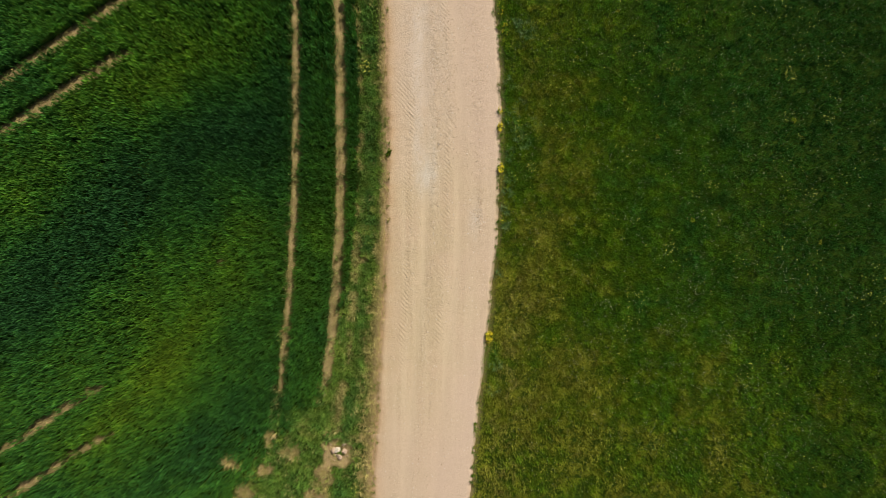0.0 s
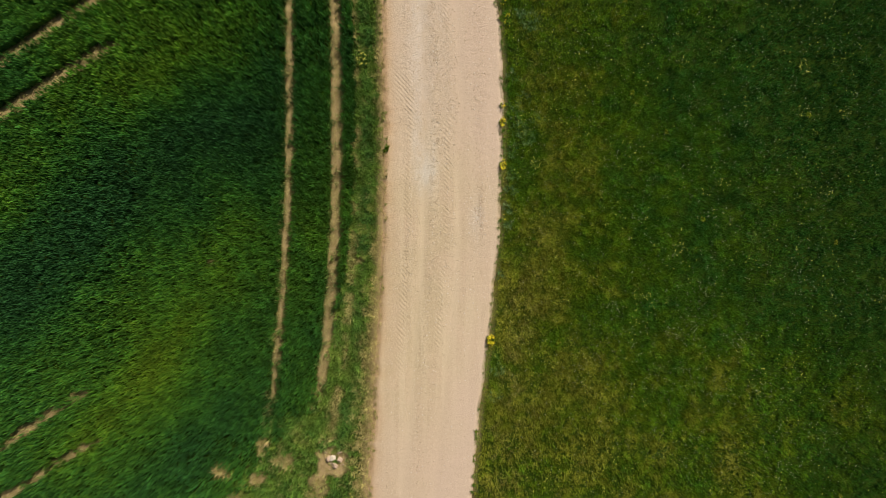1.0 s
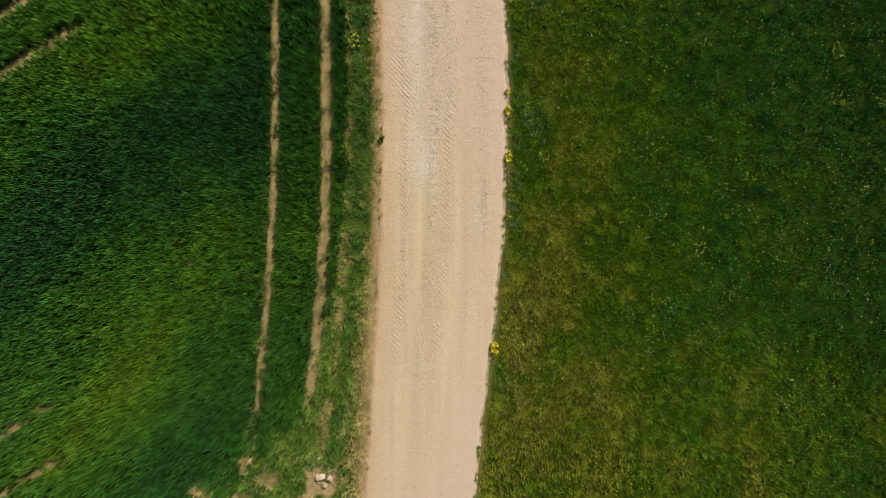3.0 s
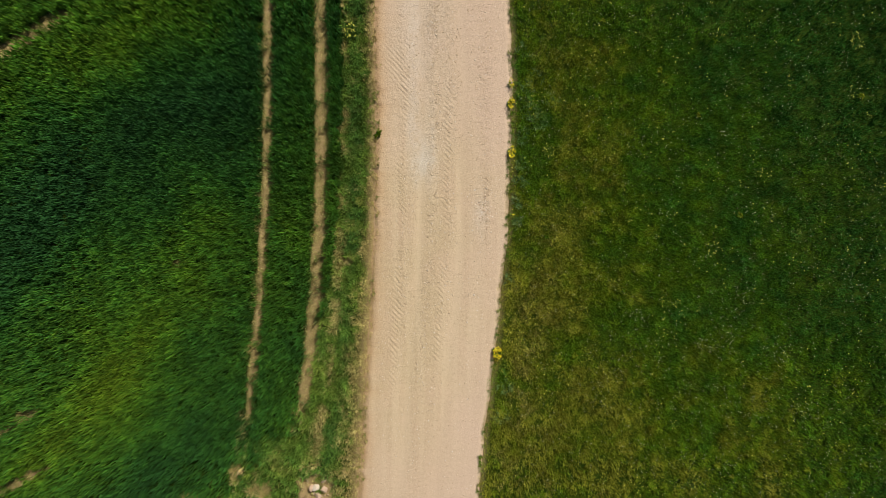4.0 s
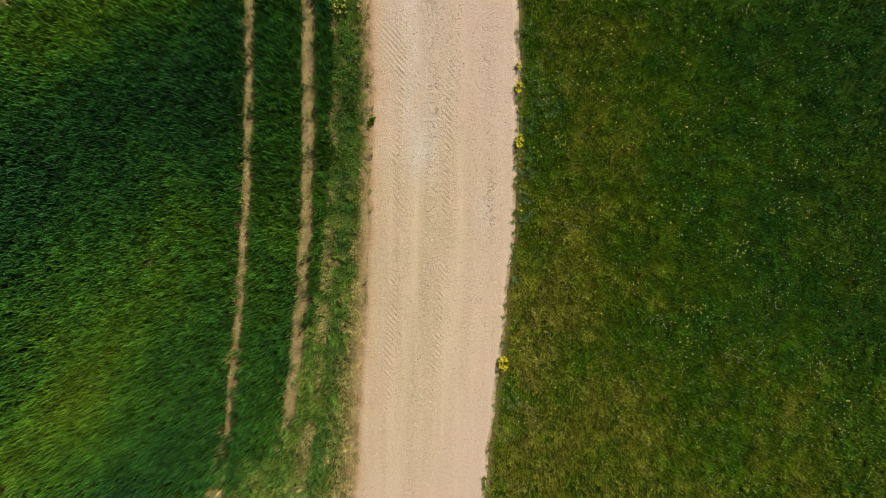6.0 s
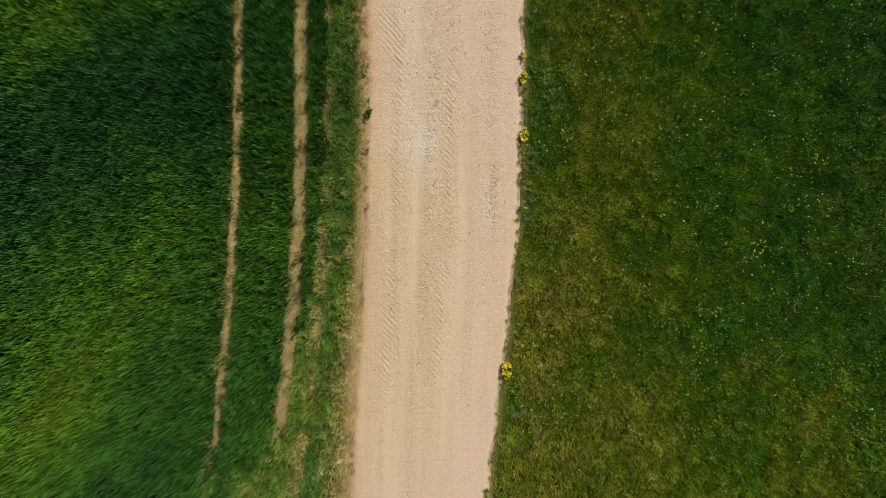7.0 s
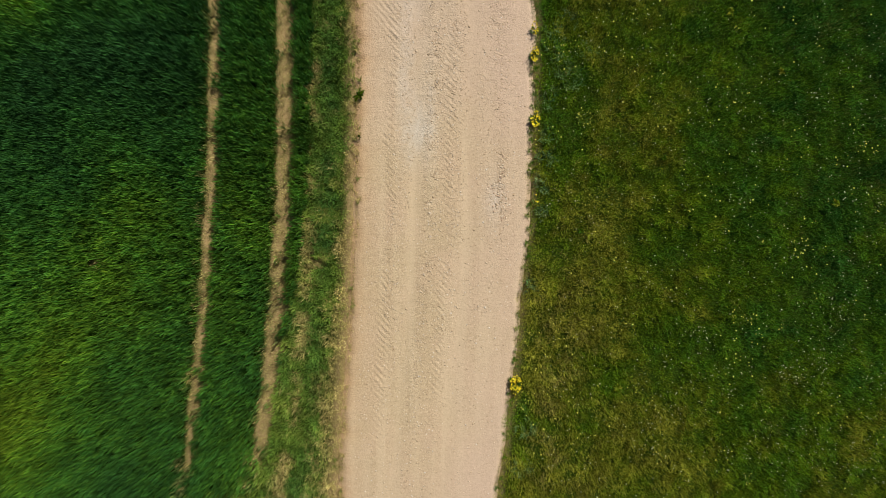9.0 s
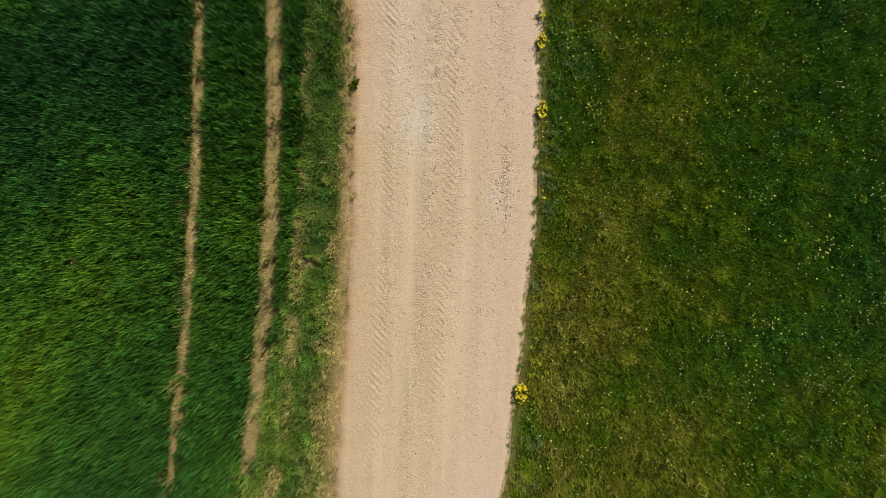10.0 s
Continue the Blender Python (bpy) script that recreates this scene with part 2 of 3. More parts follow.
# ------------------------------------------------------------------ mesh makers
def raw_mesh(name, verts, tris, mat, attrs=None, shade=False):
    me = bpy.data.meshes.new(name)
    me.vertices.add(len(verts))
    me.vertices.foreach_set("co", np.ascontiguousarray(verts, np.float32).ravel())
    k = tris.shape[1]
    me.loops.add(tris.size)
    me.loops.foreach_set("vertex_index", np.ascontiguousarray(tris, np.int32).ravel())
    me.polygons.add(len(tris))
    me.polygons.foreach_set("loop_start", np.arange(0, tris.size, k, dtype=np.int32))
    for key, v in (attrs or {}).items():
        me.attributes.new(key, "FLOAT", "POINT").data.foreach_set("value", np.ascontiguousarray(v, np.float32))
    me.update(calc_edges=True)
    if shade:
        me.polygons.foreach_set("use_smooth", np.ones(len(tris), bool))
    me.materials.append(mat)
    return me


def blade_arrays(base, heading, height, reach, width, tone, dry, droop=0.0, pale=1.0):
    """Tapered, bent blades: four corners and two triangles each. reach: how far the tip lies out from the root."""
    n = len(base)
    d = np.stack([np.cos(heading), np.sin(heading), np.zeros(n)], 1)
    side = np.stack([-np.sin(heading), np.cos(heading), np.zeros(n)], 1) * (width / 2)[:, None]
    up = np.array([0, 0, 1.0])
    mid = base + d * (reach * 0.42)[:, None] + up * (height * 0.68)[:, None]
    tip = base + d * reach[:, None] + up * (height * (1 - droop))[:, None]
    v = np.stack([base, mid - side, mid + side, tip], 1).reshape(-1, 3)
    o = (np.arange(n) * 4)[:, None]
    f = np.concatenate([o + [0, 2, 1], o + [1, 2, 3]], 1).reshape(-1, 3)
    return v, f, {"tone": np.repeat(tone, 4), "dry": np.repeat(dry, 4), "pale": np.repeat(np.zeros(n) + pale, 4)}


def vigour(x, y):
    """Lightness of a plant's leaves: old and young plants, in small clumps."""
    return np.exp(0.35 * (lattice(x, y, 0.36, 140) - 0.5) + 0.8 * (lattice(x, y, 0.17, 141) - 0.5) + 0.35 * (lattice(x, y, 0.07, 142) - 0.5) + rng.normal(0, 0.1, len(x)))


def tufts(x, y, count, height, spread, width, tone, dry, wind=(0.0, 0.0), droop=0.1, ground=0.0, root=0.03, pale=1.0):
    """count blades at every place given."""
    n = len(x)
    r = lambda a: np.repeat(a, count)

    h = rng.random(n * count) * 2 * np.pi
    base = np.stack([r(x) + rng.normal(0, root, n * count), r(y) + rng.normal(0, root, n * count), np.full(n * count, ground)], 1)
    hh = r(height) * rng.uniform(0.65, 1.1, n * count)
    reach = hh * rng.uniform(0.25, 1.0, n * count) * spread
    w = r(width * coarser(x, y)) * rng.uniform(0.7, 1.3, n * count)
    v, f, a = blade_arrays(base, h, hh, reach, w, r(tone) + rng.normal(0, 0.12, n * count), r(np.clip(2.5 * (dry - 0.55 * rng.random(n) - 0.45 * lattice(x, y, 0.2, 143)) + 0.5, 0, 1) * (dry > 0.015)) * rng.uniform(0.55, 1, n * count), droop, r(vigour(x, y) * pale))
    return v, f, a


def scatter(x0, x1, y0, y1, per_m2, outer=0.52):
    """Random places; the outer part of the stretch, which stays far from the eye, is sown thinner."""
    n = int((x1 - x0) * (y1 - y0) * per_m2)
    x, y = rng.uniform(x0, x1, n), rng.uniform(y0, y1, n)
    ok = (np.maximum(np.abs(x) - 11.5, np.abs(y) - 7) < 0) | (rng.random(n) < outer)
    return x[ok], y[ok]


def coarser(x, y):
    """Blades of the thinner sown part are a little broader."""
    return 1 + 0.45 * (np.maximum(np.abs(x) - 11.5, np.abs(y) - 7) > 0)


def stuff(name, parts, mat, label, category):
    v, f, a, o = [], [], {}, 0
    for pv, pf, pa in parts:
        v.append(pv), f.append(pf + o)
        o += len(pv)
        for k, val in pa.items():
            a.setdefault(k, []).append(val)
    ob = new(name, raw_mesh(name, np.concatenate(v), np.concatenate(f), mat, {k: np.concatenate(q) for k, q in a.items()}))
    return tagged(ob, label, category, kind="stuff")


def part(name, me, parent, place=None, label=""):
    ob = new(name, me)
    ob.parent = parent
    if place is not None:
        ob.matrix_basis = place
    if label:
        tagged(ob, label)
    return ob


# ------------------------------------------------------------------ ground: one sheet to the horizon
def axis(half, step):
    far = half + np.array([1, 3, 7, 14, 30, 60, 120, 250, 500, 1000, 2200.0])
    return np.concatenate([-far[::-1], np.arange(-half, half + step / 2, step), far])


def grid(xs, ys):
    gx, gy = np.meshgrid(xs, ys)
    i = np.arange(gx.size).reshape(gx.shape)
    q = np.stack([i[:-1, :-1], i[:-1, 1:], i[1:, 1:], i[1:, :-1]], -1).reshape(-1, 4)
    return gx.ravel(), gy.ravel(), q


gx, gy, gq = grid(axis(NEAR_X, 0.125), axis(NEAR_Y, 0.125))
left_side = gx < 0.5 * (curve(gy, LEFT) + curve(gy, RIGHT))
inside = np.maximum(np.abs(gx) - NEAR_X, np.abs(gy) - NEAR_Y)
near_road = np.minimum(np.abs(gx - curve(gy, LEFT)), np.abs(gx - curve(gy, RIGHT)))
open_soil = np.where(left_side, bare(gx, gy), 0) * (inside < 0.3)
open_soil = np.maximum(open_soil, 0.9 * (1 - smooth(0.1, 0.5, near_road)) * left_side)
open_soil = np.maximum(open_soil, 0.6 * (1 - smooth(0.05, 0.3, near_road)))
gz = 0.05 * (field(gx, gy, 1.5, 61) - 0.5) + 0.03 * (field(gx, gy, 0.3, 65) - 0.5) - 0.05 * open_soil * (near_road > 0.6)
gz = gz * (inside < 0.5)
middle = np.minimum(gx - curve(gy, LEFT), curve(gy, RIGHT) - gx)
gz = gz * smooth(0.0, 0.5, np.abs(middle)) - 0.05 * smooth(-0.25, 0.1, middle)
ground = new("ground", raw_mesh("ground", np.stack([gx, gy, gz], 1), gq, EARTH, {"open": open_soil, "distant": smooth(-0.2, 1.2, inside)}, True))
tagged(ground, "brown earth and turf of open farmland, bare in the ruts", "ground", kind="structure")

# ------------------------------------------------------------------ the gravel track
STEP = 0.032
ry = np.concatenate([np.linspace(-420, -14, 70), np.arange(-NEAR_Y - 0.5, NEAR_Y + 0.5, STEP), np.linspace(14, 420, 70)])
rs = np.linspace(0, 1, 150)
su, yy = np.meshgrid(rs, ry)
lx, rx_ = (road_left(ry) - 0.12 - 0.13 * smooth(0, 3, ry))[:, None], road_right(ry)[:, None] + 0.10
xx = lx + (rx_ - lx) * su
i = np.arange(xx.size).reshape(xx.shape)
rq = np.stack([i[:-1, :-1], i[:-1, 1:], i[1:, 1:], i[1:, :-1]], -1).reshape(-1, 4)
flat = lambda a: np.asarray(a).ravel()
u, xr, yr = flat(su), flat(xx), flat(yy)


def looseness(u, x, y):
    """Loose stones lie between and beside the wheel paths, not in them."""
    u = u + 0.03 * (field(y * 0, y, 3.0, 70) - 0.5)
    band = lambda at, wide: np.exp(-((u - at) / wide) ** 2)
    v = 0.42 - 0.14 * smooth(0.58, 0.7, u) + 0.5 * band(0.43, 0.045) + 0.3 * band(0.22, 0.03) + 0.28 * band(0.54, 0.025) + 0.25 * band(0.8, 0.06) * smooth(-3, 1.5, y)
    v = v * (0.55 + 0.9 * field(x, y * 0.4, 0.4, 71)) + 1.6 * blob(x, y, 1.5, 1.6, 0.12, 0.9) * field(x, y, 0.25, 72)
    v = v - (0.15 + 0.3 * field(x, y * 0.5, 1.2, 76)) * (band(0.345, 0.03) + band(0.64, 0.035))
    return np.clip(v * (0.28 + 0.72 * smooth(-8, 1, y)), 0.05, 1.2)


loose = looseness(u, xr, yr)
rz = -0.035 + 0.07 * smooth(0, 0.07, u) * smooth(0, 0.05, 1 - u) + 0.06 * (1 - (2 * u - 1) ** 2) - 0.012 * np.exp(-((u - 0.345) / 0.05) ** 2) - 0.012 * np.exp(-((u - 0.64) / 0.05) ** 2)
rz = rz + loose * (0.014 * (lattice(xr, yr, 0.12, 73) - 0.4) + 0.016 * (lattice(xr, yr, 0.06, 74) - 0.4)) + 0.004 * (lattice(xr, yr, 0.04, 75) - 0.5)
tread = np.exp(-((u - 0.22) / 0.035) ** 2) + 0.8 * np.exp(-((u - 0.54) / 0.03) ** 2) + 0.8 * np.exp(-((u - 0.16) / 0.08) ** 2) * smooth(3.5, 6.5, yr)
tread = np.clip(tread, 0, 1) * smooth(-7, -2, yr) * smooth(0.3, 0.6, field(xr, yr * 0.5, 0.8, 82))
rz = rz + 0.013 * tread * np.sin(2 * np.pi * (yr + 1.1 * xr + 0.12 * field(xr, yr, 0.4, 84)) / 0.175)
rz = np.where((u < 0.001) | (u > 0.999), -0.08, rz)
grey = 0.6 * blob(xr, yr, -0.72, 3.0, 0.34, 0.75) + 0.35 * blob(xr, yr, -0.35, 3.3, 0.14, 0.9) + 0.35 * blob(xr, yr, -1.0, 4.6, 0.2, 1.6) + 0.35 * blob(xr, yr, -1.0, 8.6, 0.35, 2.2) + 0.45 * blob(xr, yr, 1.3, 1.2, 0.25, 0.7) + 0.3 * smooth(1, 8, yr) * np.exp(-((u - 0.35) / 0.25) ** 2)
grey = np.clip(grey * (0.2 + 1.6 * field(xr, yr * 0.6, 0.22, 77)), 0, 0.9)
pink = np.clip(0.65 * smooth(0.45, 0.95, u) * (0.4 + field(xr, yr, 1.5, 78)) + 0.5 * smooth(-4, -9, yr) + 0.5 * smooth(1, 7, yr), 0, 0.85)
rust = 0.5 * np.exp(-(u / 0.06) ** 2) * smooth(1, 4, yr) + 0.3 * np.exp(-(u / 0.2) ** 2) * field(xr, yr, 0.8, 80) + 0.75 * np.exp(-(u / 0.08) ** 2) * (0.4 + field(xr, yr, 0.5, 79)) + 0.35 * np.exp(-((1 - u) / 0.02) ** 2)
road = new("road", raw_mesh("road", np.stack([xr, yr, rz], 1), rq, GRAVEL, {"grey": grey, "rust": np.clip(rust, 0, 0.8), "loose": np.clip(loose, 0, 1), "pink": pink}, False))
tagged(road, "pale tan gravel farm track with faint wheel paths", "track", kind="structure")


def pebble_arrays(p, size):
    """Angular pebbles: jittered octahedra, flattened."""
    n = len(p)
    octa = np.array([[1, 0, 0], [0, 1, 0], [-1, 0, 0], [0, -1, 0], [0, 0, 0.6], [0, 0, -0.5]])
    v = octa[None] * rng.uniform(0.6, 1.25, (n, 6, 3)) + rng.normal(0, 0.12, (n, 6, 3))
    a = rng.random(n) * 6.283
    c, s = np.cos(a)[:, None], np.sin(a)[:, None]
    v = np.stack([v[..., 0] * c - v[..., 1] * s, v[..., 0] * s + v[..., 1] * c, v[..., 2]], -1) * size[:, None, None] + p[:, None, :]
    f = np.array([[0, 1, 4], [1, 2, 4], [2, 3, 4], [3, 0, 4], [1, 0, 5], [2, 1, 5], [3, 2, 5], [0, 3, 5]])
    return v.reshape(-1, 3), (f[None] + (np.arange(n) * 6)[:, None, None]).reshape(-1, 3)


n = 118000
py, pu = rng.uniform(-NEAR_Y, NEAR_Y, n), rng.random(n)
px = (road_left(py) - 0.05) + (road_right(py) - road_left(py) + 0.1) * pu
keep = rng.random(n) < 0.42 * looseness(pu, px, py)
px, py, pu = px[keep], py[keep], pu[keep]
psize = 0.012 + 0.010 * blob(px, py, 1.5, 1.6, 0.15, 0.9) + 0.004 * np.exp(-((pu - 0.43) / 0.05) ** 2) + 0.013 * rng.random(len(px)) ** 2 + 0.010 * (rng.random(len(px)) > 0.97)
pz = -0.034 + 0.07 * smooth(0, 0.07, pu) * smooth(0, 0.05, 1 - pu) + 0.06 * (1 - (2 * pu - 1) ** 2) - 0.012 * np.exp(-((pu - 0.345) / 0.05) ** 2) - 0.012 * np.exp(-((pu - 0.64) / 0.05) ** 2)
v, f = pebble_arrays(np.stack([px, py, pz], 1), psize)
stuff("loose_gravel", [(v, f, {})], PEBBLE, "small angular tan stones lying loose on the track", "gravel")

# ------------------------------------------------------------------ field crop
x, y = scatter(-NEAR_X, -2.9, -NEAR_Y, NEAR_Y, 330)
for off, slope, y0, y1, least, deep in SLANTS[:2]:      # the crop stands as a close wall along the deeper ruts
    ey = rng.uniform(max(y0, -NEAR_Y), min(y1, NEAR_Y), 2600)
    ex = off + slope * ey - rng.uniform(0.2, 0.65, len(ey)) * math.hypot(1, slope)
    ok = ex > -NEAR_X
    x, y = np.concatenate([x, ex[ok]]), np.concatenate([y, ey[ok]])
ok = is_crop(x, y) & (bare(x, y) < rng.uniform(0.1, 0.75, len(x)))
x, y = x[ok], y[ok]
tone = crop_tone(x, y)
tall = 0.45 * (1 - 0.18 * np.clip(tone, 0, 1)) * rng.uniform(0.8, 1.12, len(x)) * (0.85 + 0.3 * field(x, y, 0.7, 81)) * (0.82 + 0.36 * lattice(x, y, 0.12, 83))
beside = np.minimum(np.abs(x - curve(y, RUT_A, -5.8, 9.9)), np.abs(x - curve(y, RUT_B, -5.8, 9.9)))
tall = tall * (0.75 + 0.25 * smooth(0.1, 0.4, beside))
def ring(left_side):
    """Places round the fully planted stretch, out to some 30 m."""
    x, y = rng.uniform(-34, 34, 26000), rng.uniform(-26, 26, 26000)
    out = np.maximum(np.abs(x) - NEAR_X, np.abs(y) - NEAR_Y)
    ok = (out > -0.1) & (rng.random(len(x)) < 1 - 0.6 * smooth(0, 15, out))
    ok &= (x < curve(y, LEFT) - 0.5) if left_side else (x > curve(y, RIGHT) + 0.3)
    return x[ok], y[ok]


fx, fy = ring(True)
stuff("cereal_crop", [tufts(fx, fy, 7, np.full(len(fx), 0.38), 0.5, 0.06, crop_tone(fx, fy), np.zeros(len(fx)), root=0.12), tufts(x, y, 6, tall, 0.30, 0.019, tone, 0.012 + 0.32 * (1 - smooth(0.12, 0.30, beside)), droop=0.03, pale=1.55 * (1 + 0.24 * np.clip(tone, -1, 0.3)))], CROP,
      "dense green young cereal crop, blue-green and yellowish in patches", "crop")

# ------------------------------------------------------------------ rough verge between field and track
x, y = scatter(-9.5, -1.6, -NEAR_Y, NEAR_Y, 420)
gap = road_left(y) - x
ok = ~is_crop(x, y) & (gap > -0.08) & (x > curve(y, RUT_B, -5.8, 9.9) - 6)
ok &= bare(x, y) < rng.uniform(0.1, 0.8, len(x))
ok &= rng.random(len(x)) < 0.35 + 0.3 * smooth(3, -4, y) + 0.4 * smooth(0.0, 0.4, gap + 0.3 * (field(x, y, 0.4, 91) - 0.5))
x, y, gap = x[ok], y[ok], gap[ok]
line = np.exp(-((x - curve(y, RUT_B, -5.8, 9.9) - 0.75) / 0.15) ** 2) * smooth(0.38, 0.55, field(x, y, 0.5, 93))
dry = 0.05 + 0.75 * line + 0.9 * (1 - smooth(0.0, 0.5 + 0.6 * smooth(4, -6, y), gap + 0.6 * (field(x, y, 0.5, 95) - 0.5))) + 0.2 * smooth(0.55, 0.75, field(x, y, 0.7, 97))
dry = dry + 0.10 * smooth(-5, -9, y)
tone = 1.5 * (field(x, y, 0.5, 99) - 0.5) + 0.1 - 0.15 * smooth(-4, 5, y) - 0.2 * smooth(-5, -8, y) + 0.5 * (1 - smooth(0.1, 0.8, gap)) - 0.5 * np.exp(-((x - curve(y, RUT_B, -5.8, 9.9) - 1.2) / 0.25) ** 2)
tall = (0.05 + 0.22 * smooth(0.0, 0.9, gap)) * rng.uniform(0.7, 1.3, len(x))
stuff("verge_grass", [tufts(x, y, 8, tall, 0.65, 0.014, tone, np.clip(dry, 0, 0.95), droop=0.15, pale=1.2 - 0.08 * smooth(1, 7, y))], VERGE,
      "rough verge grass, green with straw-dry patches beside the track", "grass")

# straw and dead stalks in the ruts and on the worn places
x, y = scatter(-NEAR_X, -2.0, -NEAR_Y, NEAR_Y, 340)
ok = (bare(x, y) > 0.25) & (road_left(y) - x > 0)
x, y = x[ok], y[ok]
stuff("dead_straw", [tufts(x, y, 4, rng.uniform(0.04, 0.13, len(x)), 0.9, 0.011, np.zeros(len(x)), np.full(len(x), 0.9), droop=0.3, pale=1.15)], VERGE,
      "flattened straw-coloured stalks lying in the wheel ruts", "straw")

# ------------------------------------------------------------------ meadow on the other side
x, y = scatter(1.2, NEAR_X, -NEAR_Y, NEAR_Y, 330)
gap = x - road_right(y)
ok = (gap > -0.05) & (rng.random(len(x)) < 0.35 + 0.65 * smooth(-0.1, 0.12, gap))
x, y, gap = x[ok], y[ok], gap[ok]
worn = 0.6 * smooth(0.45, 0.7, field(x, y, 1.4, 101) + 0.22 * blob(x, y, 4.2, -4.0, 2.2, 7.0) + 0.12 * blob(x, y, 12.1, -6.8, 1.6, 1.2) + 0.1 * blob(x, y, 12.0, -7.0, 4, 3) - 0.10 * blob(x, y, 2.3, 3, 0.6, 9))
lush = blob(x, y, 12.9, 1.6, 0.5, 0.35) + 0.8 * blob(x, y, 14.6, 2.3, 0.4, 0.5) + blob(x, y, 11.3, 4.4, 0.5, 0.3) + 0.8 * blob(x, y, 10.8, 2.0, 0.8, 0.35) + 0.6 * blob(x, y, 7.6, -4.6, 0.4, 0.4)
lush = lush * (0.5 + field(x, y, 0.4, 110))
tone = 1.4 * (field(x, y, 1.1, 103) - 0.5) + 1.3 * (field(x, y, 0.3, 104, 2) - 0.5) + 0.5 * worn - 0.12 - 0.9 * lush
tone = tone + 0.38 * np.exp(-((gap - 1.1) / 1.1) ** 2) * smooth(0.3, 0.6, field(x, y, 1.0, 109) + 0.15) + 0.4 * np.exp(-(gap / 4.5) ** 2)
# the falls with x, deeper at high y, paint lens falloff into the tone
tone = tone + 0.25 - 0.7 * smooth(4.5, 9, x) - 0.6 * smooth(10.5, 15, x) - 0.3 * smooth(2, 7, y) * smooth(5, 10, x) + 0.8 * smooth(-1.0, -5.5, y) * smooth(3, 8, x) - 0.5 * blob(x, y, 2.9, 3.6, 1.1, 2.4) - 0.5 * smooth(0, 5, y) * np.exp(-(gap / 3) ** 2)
dry = 0.01 + 0.25 * worn * field(x, y, 0.35, 105) + (0.22 + 0.36 * smooth(3, -4, y)) * np.exp(-((gap - 1.2) / 1.1) ** 2) * field(x, y, 0.5, 106)
tall = (0.08 + 0.10 * smooth(0.3, 0.75, field(x, y, 0.4, 107)) + 0.10 * lattice(x, y, 0.15, 108) ** 2) * (0.3 + 0.7 * smooth(0.0, 0.5, gap)) * rng.uniform(0.7, 1.4, len(x))
fx, fy = ring(False)
# pale also drops past x = 11.5, lens falloff put into the leaf colour
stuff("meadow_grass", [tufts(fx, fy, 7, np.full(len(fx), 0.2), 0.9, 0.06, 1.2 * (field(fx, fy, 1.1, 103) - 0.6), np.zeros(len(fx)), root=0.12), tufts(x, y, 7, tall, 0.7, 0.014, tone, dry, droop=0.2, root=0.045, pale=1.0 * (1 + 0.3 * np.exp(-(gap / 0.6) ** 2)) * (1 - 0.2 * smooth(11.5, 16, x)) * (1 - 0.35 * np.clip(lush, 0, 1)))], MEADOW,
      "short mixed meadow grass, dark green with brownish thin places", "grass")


# ------------------------------------------------------------------ flowers
def head_arrays(p, size, petals=6):
    """Small open flower heads: a ring of petals round a raised middle."""
    n = len(p)
    a = np.linspace(0, 2 * np.pi, petals, endpoint=False)
    ring = np.stack([np.cos(a), np.sin(a), np.full(petals, 0.15)], 1)
    body = np.concatenate([ring, [[0, 0, 0.42], [0, 0, -0.35]]])
    v = body[None] * size[:, None, None] * rng.uniform(0.75, 1.2, (n, petals + 2, 1)) + p[:, None, :]
    k = np.arange(petals)
    f = np.concatenate([np.stack([k, (k + 1) % petals, np.full(petals, petals)], 1), np.stack([(k + 1) % petals, k, np.full(petals, petals + 1)], 1)])
    return v.reshape(-1, 3), (f[None] + (np.arange(n) * (petals + 2))[:, None, None]).reshape(-1, 3)


def sow(n, dens, seed, size, power):
    x, y = rng.uniform(2.0, NEAR_X, n), rng.uniform(-NEAR_Y, NEAR_Y, n)
    d = dens(x, y) * smooth(0.42, 0.75, field(x, y, 1.3, seed)) ** power
    ok = (rng.random(n) < d) & (x > road_right(y) + 0.1)
    x, y = x[ok], y[ok]
    return head_arrays(np.stack([x, y, rng.uniform(0.2, 0.29, len(x))], 1), size * rng.uniform(0.6, 1.3, len(x)))


# white heads: thinly everywhere, and in loose clusters (x, y, half width, how many)
WHITE_PATCHES = ((9.4, -2.9, 0.6, 70), (5.8, -4.05, 0.5, 45), (7.2, -3.4, 0.6, 55), (5.4, -4.9, 0.5, 40), (10.4, -5.3, 0.5, 55), (8.0, -5.2, 0.8, 60), (7.0, -6.8, 0.7, 40), (9.4, -7.4, 0.8, 50),
                 (9.9, -1.55, 0.45, 60), (11.2, -3.5, 0.5, 60), (8.9, -3.3, 0.35, 36), (6.3, 3.4, 0.3, 24), (12.4, -5.4, 0.6, 60),
                 (7.4, 1.3, 0.3, 24), (10.6, 1.2, 0.4, 30), (9.5, 3.9, 0.3, 26), (6.6, -2.2, 0.35, 24), (13.6, -1.2, 0.5, 40), (12.9, -8.3, 0.6, 50), (8.2, -6.8, 0.4, 26), (5.2, -0.8, 0.3, 16), (11.8, 6.2, 0.4, 24))
fx, fy = [rng.uniform(2.5, NEAR_X, 3000)], [rng.uniform(-NEAR_Y, NEAR_Y, 3000)]
patches = WHITE_PATCHES + tuple((rng.uniform(5, 17.5), rng.uniform(-10, 10), rng.uniform(0.3, 0.9), int(rng.integers(6, 24))) for k in range(50))
for cx, cy, half, many in patches:
    fx.append(rng.normal(cx, half * 0.8, many * 2 // 3)), fy.append(rng.normal(cy, half * 0.6, many * 2 // 3))
